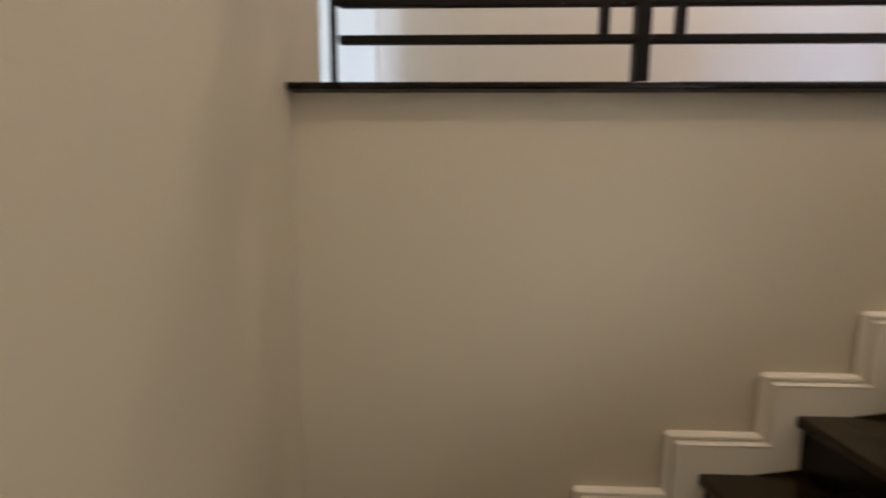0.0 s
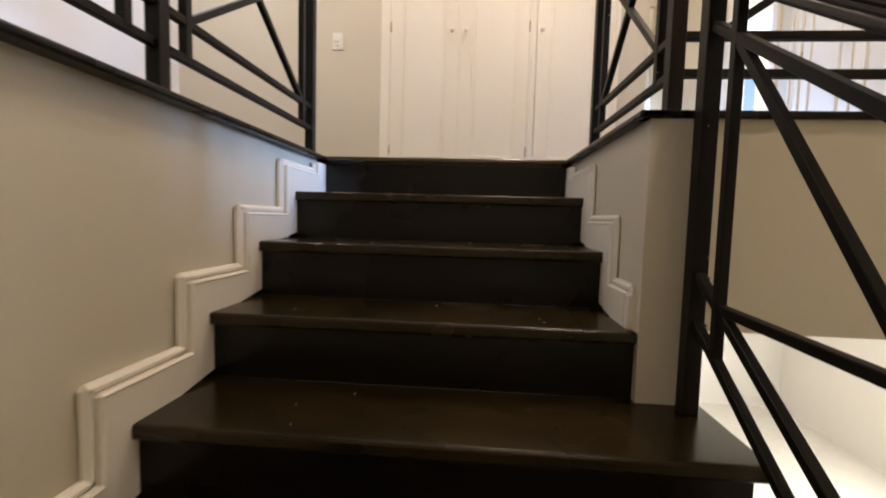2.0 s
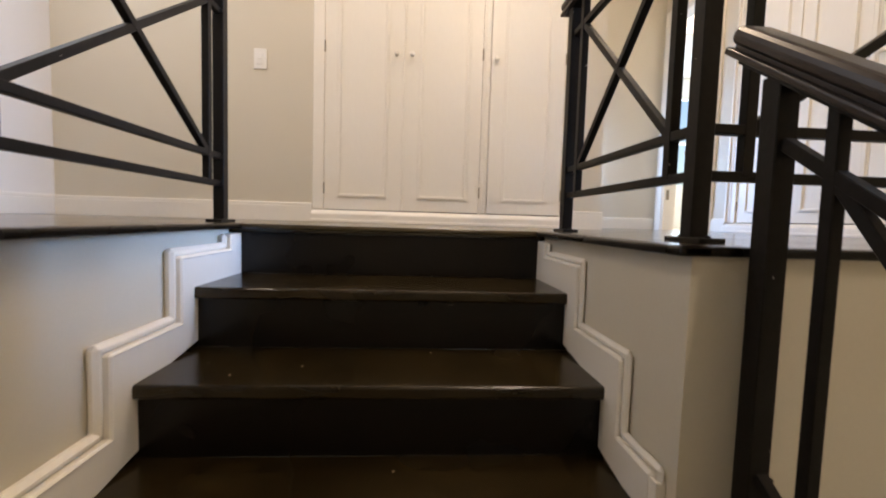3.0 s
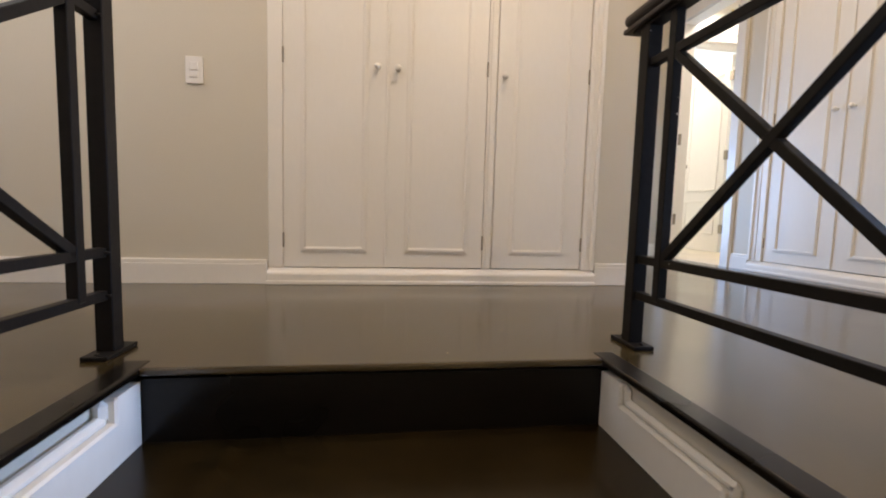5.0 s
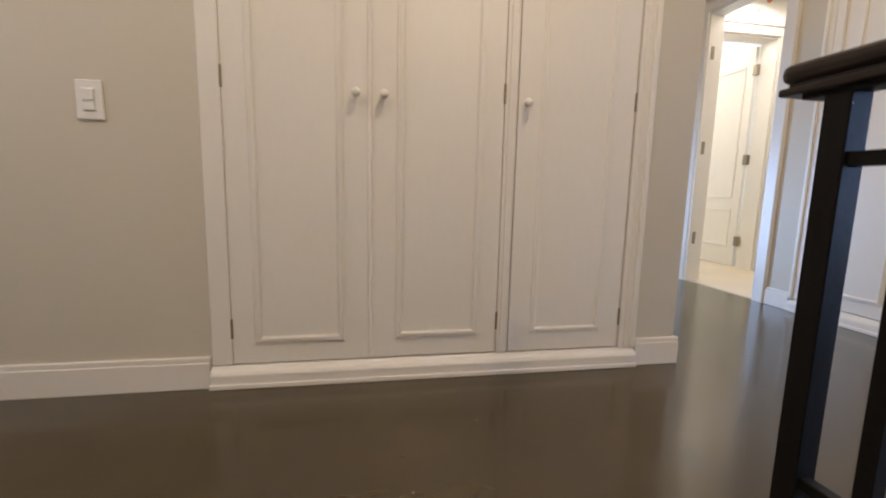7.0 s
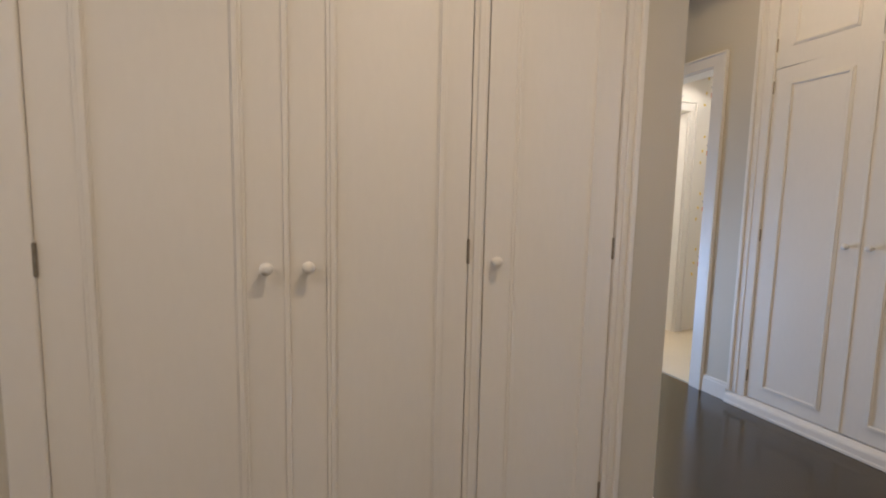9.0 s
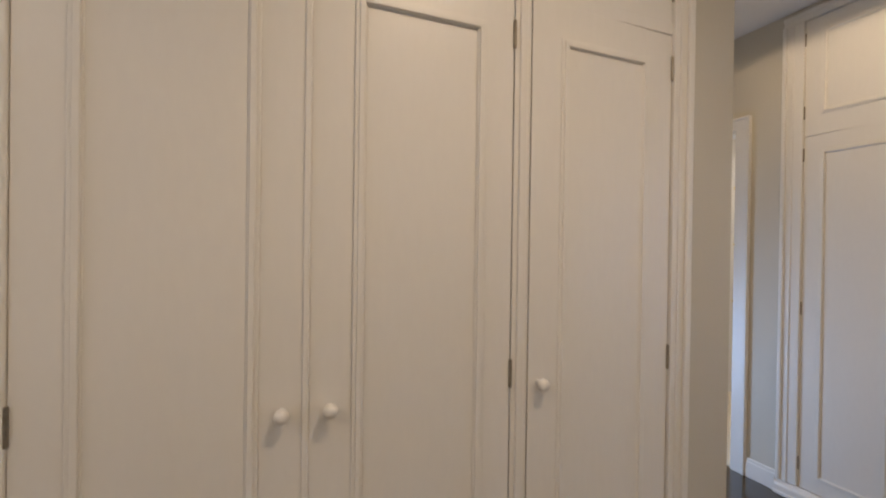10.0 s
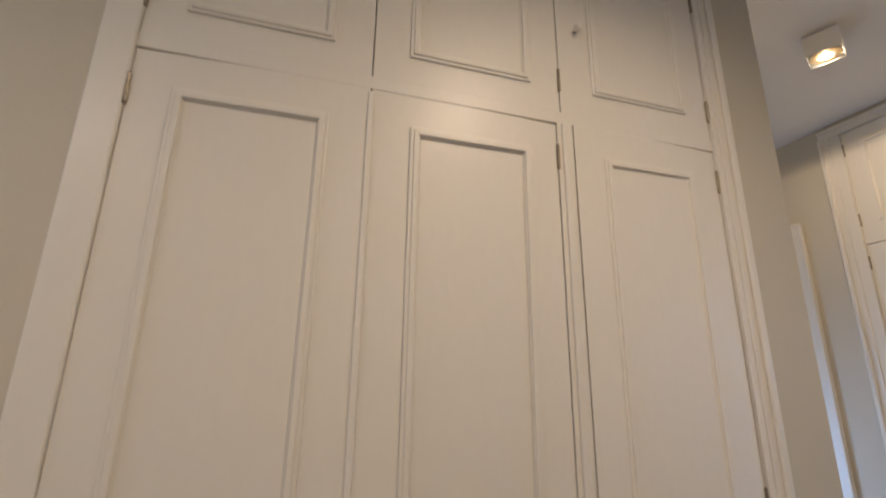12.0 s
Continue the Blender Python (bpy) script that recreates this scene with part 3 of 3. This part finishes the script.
for a in ((4.20, 4.29, PAPERED - 0.018, PAPERED, 0, 2.13), (3.33, 3.42, PAPERED - 0.018, PAPERED, 0, 2.13), (3.33, 4.29, PAPERED - 0.018, PAPERED, 2.1305, 2.225),
          (4.272, 4.294, PAPERED - 0.030, PAPERED - 0.016, 0, 2.228), (4.20, 4.212, PAPERED - 0.024, PAPERED - 0.016, 0, 2.13), (3.33, 4.272, PAPERED - 0.030, PAPERED - 0.016, 2.208, 2.229)):
    box(casing, *a, bevel=0.003)
tagged(part("door_frame_3", casing, WHITE), "cream painted casing of the inner door", "door frame", kind="structure")
structure("door_lining_inner", [(4.188, 4.1995, PAPERED, 2.1, 0, 2.13), (3.4205, 3.434, PAPERED, 2.1, 0, 2.13), (3.434, 4.188, PAPERED, 2.1, 2.120, 2.1295)], WHITE, "cream painted lining of the inner door", "door frame")

# the inner door, swung right open into the bright room
inner = tagged(part("door_3", boxed(-0.04, 0.0, 0.0, 0.68, 0.012, 2.112, bevel=0.002), WHITE), "cream painted panelled door standing wide open", "door", kind="structure")
inner.matrix_basis = pose(4.200, 2.116, 0, 0, 0, -2)
for z0, z1 in ((0.20, 0.585), (0.69, 1.95)):
    rim = bmesh.new()
    for y0, y1, a, b in ((0.09, 0.59, z0, z0 + 0.022), (0.09, 0.59, z1 - 0.022, z1), (0.09, 0.112, z0 + 0.022, z1 - 0.022), (0.568, 0.59, z0 + 0.022, z1 - 0.022)):
        box(rim, -0.050, -0.039, y0, y1, a, b, bevel=0.004)
    part("panel_moulding", rim, WHITE, inner)
for z in (0.265, 1.062, 1.895):
    part("hinge", boxed(-0.046, -0.012, -0.034, 0.012, z - 0.048, z + 0.048, bevel=0.002), STEEL, inner, "dark bronze hinge")
knob = part("door_knob", lathe([(0.024, 0.0), (0.024, 0.004), (0.009, 0.008), (0.009, 0.026), (0.024, 0.036), (0.027, 0.046), (0.020, 0.056), (0.006, 0.059)], steps=16), STEEL, inner, "round metal door knob", smooth=True)
knob.matrix_basis = pose(-0.04, 0.62, 1.0, 0, -90, 0)

# bright room past the inner door
structure("room_wall_east", [(6.2, 6.3, 0.66, 4.7, 0, 2.7)], PLASTER, "white wall of the bright room", "wall")
structure("room_wall_north", [(3.2, 4.2, 4.6, 4.7, 0, 2.6), (5.9, 6.2, 4.6, 4.7, 0, 2.6), (4.2, 5.9, 4.6, 4.7, 0, 0.7), (4.2, 5.9, 4.6, 4.7, 2.3, 2.6)], PLASTER, "white wall with an added window opening", "wall")
structure("room_wall_west", [(3.2, 3.3, 1.84, 4.6, 0, 2.6)], PLASTER, "white wall of the bright room", "wall")
# Window added on the far wall to frame the room's fill light.
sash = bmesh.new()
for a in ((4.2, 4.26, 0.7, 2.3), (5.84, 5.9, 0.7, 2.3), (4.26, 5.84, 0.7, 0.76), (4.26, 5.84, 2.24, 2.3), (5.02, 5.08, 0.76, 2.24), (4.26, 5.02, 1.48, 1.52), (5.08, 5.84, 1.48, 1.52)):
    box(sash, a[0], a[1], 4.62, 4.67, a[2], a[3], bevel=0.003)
tagged(part("window_5", sash, WHITE), "added white framed window of the bright room", "window", kind="structure")


# ---- windows ----
def window(name, x, y0, y1, z0, z1, label):
    """A sash window in a wall across x: frame, glazing bar, sill and panes."""
    bm = bmesh.new()
    for a in ((y0, y0 + 0.05, z0, z1), (y1 - 0.05, y1, z0, z1), (y0 + 0.05, y1 - 0.05, z0, z0 + 0.05), (y0 + 0.05, y1 - 0.05, z1 - 0.05, z1)):
        box(bm, x - 0.03, x + 0.03, *a, bevel=0.003)
    ob = tagged(part(name, bm, WHITE), label, "window", kind="structure")
    part("window_sill", boxed(x - 0.09, x + 0.03, y0 - 0.03, y1 + 0.03, z0 - 0.03, z0, bevel=0.004), WHITE, ob)
    mid = (y0 + y1) / 2
    part("glazing_bar", boxed(x - 0.02, x + 0.02, mid - 0.02, mid + 0.02, z0 + 0.05, z1 - 0.05, bevel=0.003), WHITE, ob)
    for a, b in ((y0 + 0.05, mid - 0.02), (mid + 0.02, y1 - 0.05)):
        pane = part("pane", boxed(x - 0.003, x + 0.003, a, b, z0 + 0.05, z1 - 0.05), PANE, ob)
        pane.visible_shadow = False
    return ob


window("window_1", 6.95, -2.1, -0.55, 0.4, 2.1, "white framed window of the room beyond the landing")
# Added opening that goes with the passage fill.
window("window_4", 3.25, -4.95, -4.25, 0.5, 2.1, "added white framed window behind the passage fill light")
# Added high opening, out of view, that houses the left fill.
window("window_2", -1.57, -1.05, -0.20, 1.62, 2.48, "added high window round the unseen left fill light")
# Assumed pane in the hidden part of the nook wall.
nook = tagged(part("window_3", boxed(1.95, 2.49, 1.775, 1.78, 0.1, 2.0), PANE), "tall narrow glazed window assumed in the hidden nook wall", "window", kind="structure")
nook.visible_shadow = False
for x0, x1, z0, z1 in ((1.95, 1.99, 0.1, 2.0), (2.45, 2.49, 0.1, 2.0), (1.99, 2.45, 0.1, 0.14), (1.99, 2.45, 1.96, 2.0)):
    part("window_frame", boxed(x0, x1, 1.75, 1.80, z0, z1, bevel=0.003), WHITE, nook)
structure("east_room_floor", [(3.30, 7.0, -3.2, -0.98, -0.034, -0.002), (RIGHT, 3.30, -1.66, -1.05, -0.034, -0.002)], DARK, "dark wooden floor of the room beyond", "floor")
structure("east_room_wall", [(3.80, 7.0, -0.98, -0.4, 0, 2.6), (3.30, 7.0, -3.3, -3.2, 0, 2.6), (6.9, 7.0, -3.2, -2.1, 0, 2.6), (6.9, 7.0, -0.55, -0.4, 0, 2.6),
                             (6.9, 7.0, -2.1, -0.55, 0, 0.4), (6.9, 7.0, -2.1, -0.55, 2.1, 2.6)], PLASTER, "white walls of the room beyond the landing", "wall")
structure("east_room_ceiling", [(3.30, 7.0, -3.3, -0.4, 2.6, 2.7)], CEIL, "white ceiling of the room beyond", "ceiling")


# ---- ceiling lamps ----
def cube_lamp(x, y, turn, z=CEILING, group="ceiling lamps"):
    ob = thing("ceiling_lamp", "white square surface-mounted ceiling lamp, lit warm", "ceiling lamp", group, x, y, z, turn)
    part("mount", boxed(-0.03, 0.03, -0.03, 0.03, -0.012, 0.0, bevel=0.002), FIXTURE, ob)
    shell = bmesh.new()
    w, t, lo, hi = 0.058, 0.004, -0.100, -0.012
    box(shell, -w, w, -w, w, hi - 0.006, hi, bevel=0.0015)
    for a in ((-w, -w + t, -w, w), (w - t, w, -w, w), (-w + t, w - t, -w, -w + t), (-w + t, w - t, w - t, w)):
        box(shell, *a, lo, hi - 0.004, bevel=0.001)
    part("housing", shell, FIXTURE, ob)
    cone = bmesh.new()
    bmesh.ops.create_cone(cone, segments=20, radius1=0.052, radius2=0.022, depth=0.045, matrix=Matrix.Translation((0, 0, -0.075)))
    part("reflector", cone, REFLECT, ob, "warm metal reflector", smooth=True)
    part("bulb", lathe([(0.010, -0.095), (0.024, -0.098), (0.024, -0.0985), (0.010, -0.103)], steps=16), BULB, ob, "glowing warm bulb")
    return ob


cube_lamp(2.38, 0.11, 25)
cube_lamp(1.07, -0.96, 0)
# These four fixtures are unseen, added to go with the fill spots.
cube_lamp(1.55, -3.05, 0)
cube_lamp(-0.80, -1.65, 0)
cube_lamp(3.75, 1.40, 0, z=2.6)
cube_lamp(3.72, 3.10, 0, z=2.6)

# ---- the hall below ----
structure("hall_floor", [(WALL_L, 5.2, BACK, 3.4, LOW - 0.1, LOW)], STONE, "pale stone floor of the hall below", "floor")
structure("hall_wall_north", [(1.27, 5.2, 3.4, 3.5, LOW, -0.3)], PLASTER, "white wall of the hall below", "wall")
structure("hall_wall_east", [(5.2, 5.3, BACK, 3.5, LOW, -0.3)], PLASTER, "white wall of the hall below", "wall")
structure("hall_wall_west", [(1.14, 1.27, -1.131, 3.4, LOW, -0.3)], PLASTER, "white wall of the hall below", "wall")
structure("hall_ceiling", [(RIGHT, 5.2, BACK - 0.12, 0.6, -0.3, -0.04), (1.27, 5.2, -1.87, 3.5, -0.36, -0.302)], CEIL, "white ceiling of the hall below", "ceiling")

# small leavings on the stairs and fittings of the doorway
def speck(bm, x, y, z, r):
    bmesh.ops.create_icosphere(bm, subdivisions=1, radius=1, matrix=Matrix.Translation((x, y, z)) @ Matrix.Diagonal((r, r * 0.7, r * 0.35, 1)))


dust = bmesh.new()
for k in range(0, 7):
    for i in range(4):
        speck(dust, dice.uniform(0.08, 1.02), dice.uniform(NOSE[k] - 0.22, NOSE[k] - 0.02) if k else dice.uniform(NOSE[0] + 0.02, -0.3), -RISE * k - (RISE if k else 0) + 0.0006 if k else 0.0006, dice.uniform(0.0012, 0.0034))
tagged(part("dust_specks", dust, CARPET), "pale specks of plaster dust on the dark steps", "dust", kind="stuff")
for z, h in ((0.36, 0.05), (1.09, 0.05), (1.82, 0.05)):
    plate = tagged(part("hinge_plate", boxed(3.205, 3.235, 1.568, 1.5715, z - h, z + h, bevel=0.001), STEEL), "tarnished metal hinge plate on the door lining", "hinge", "hinge plates")
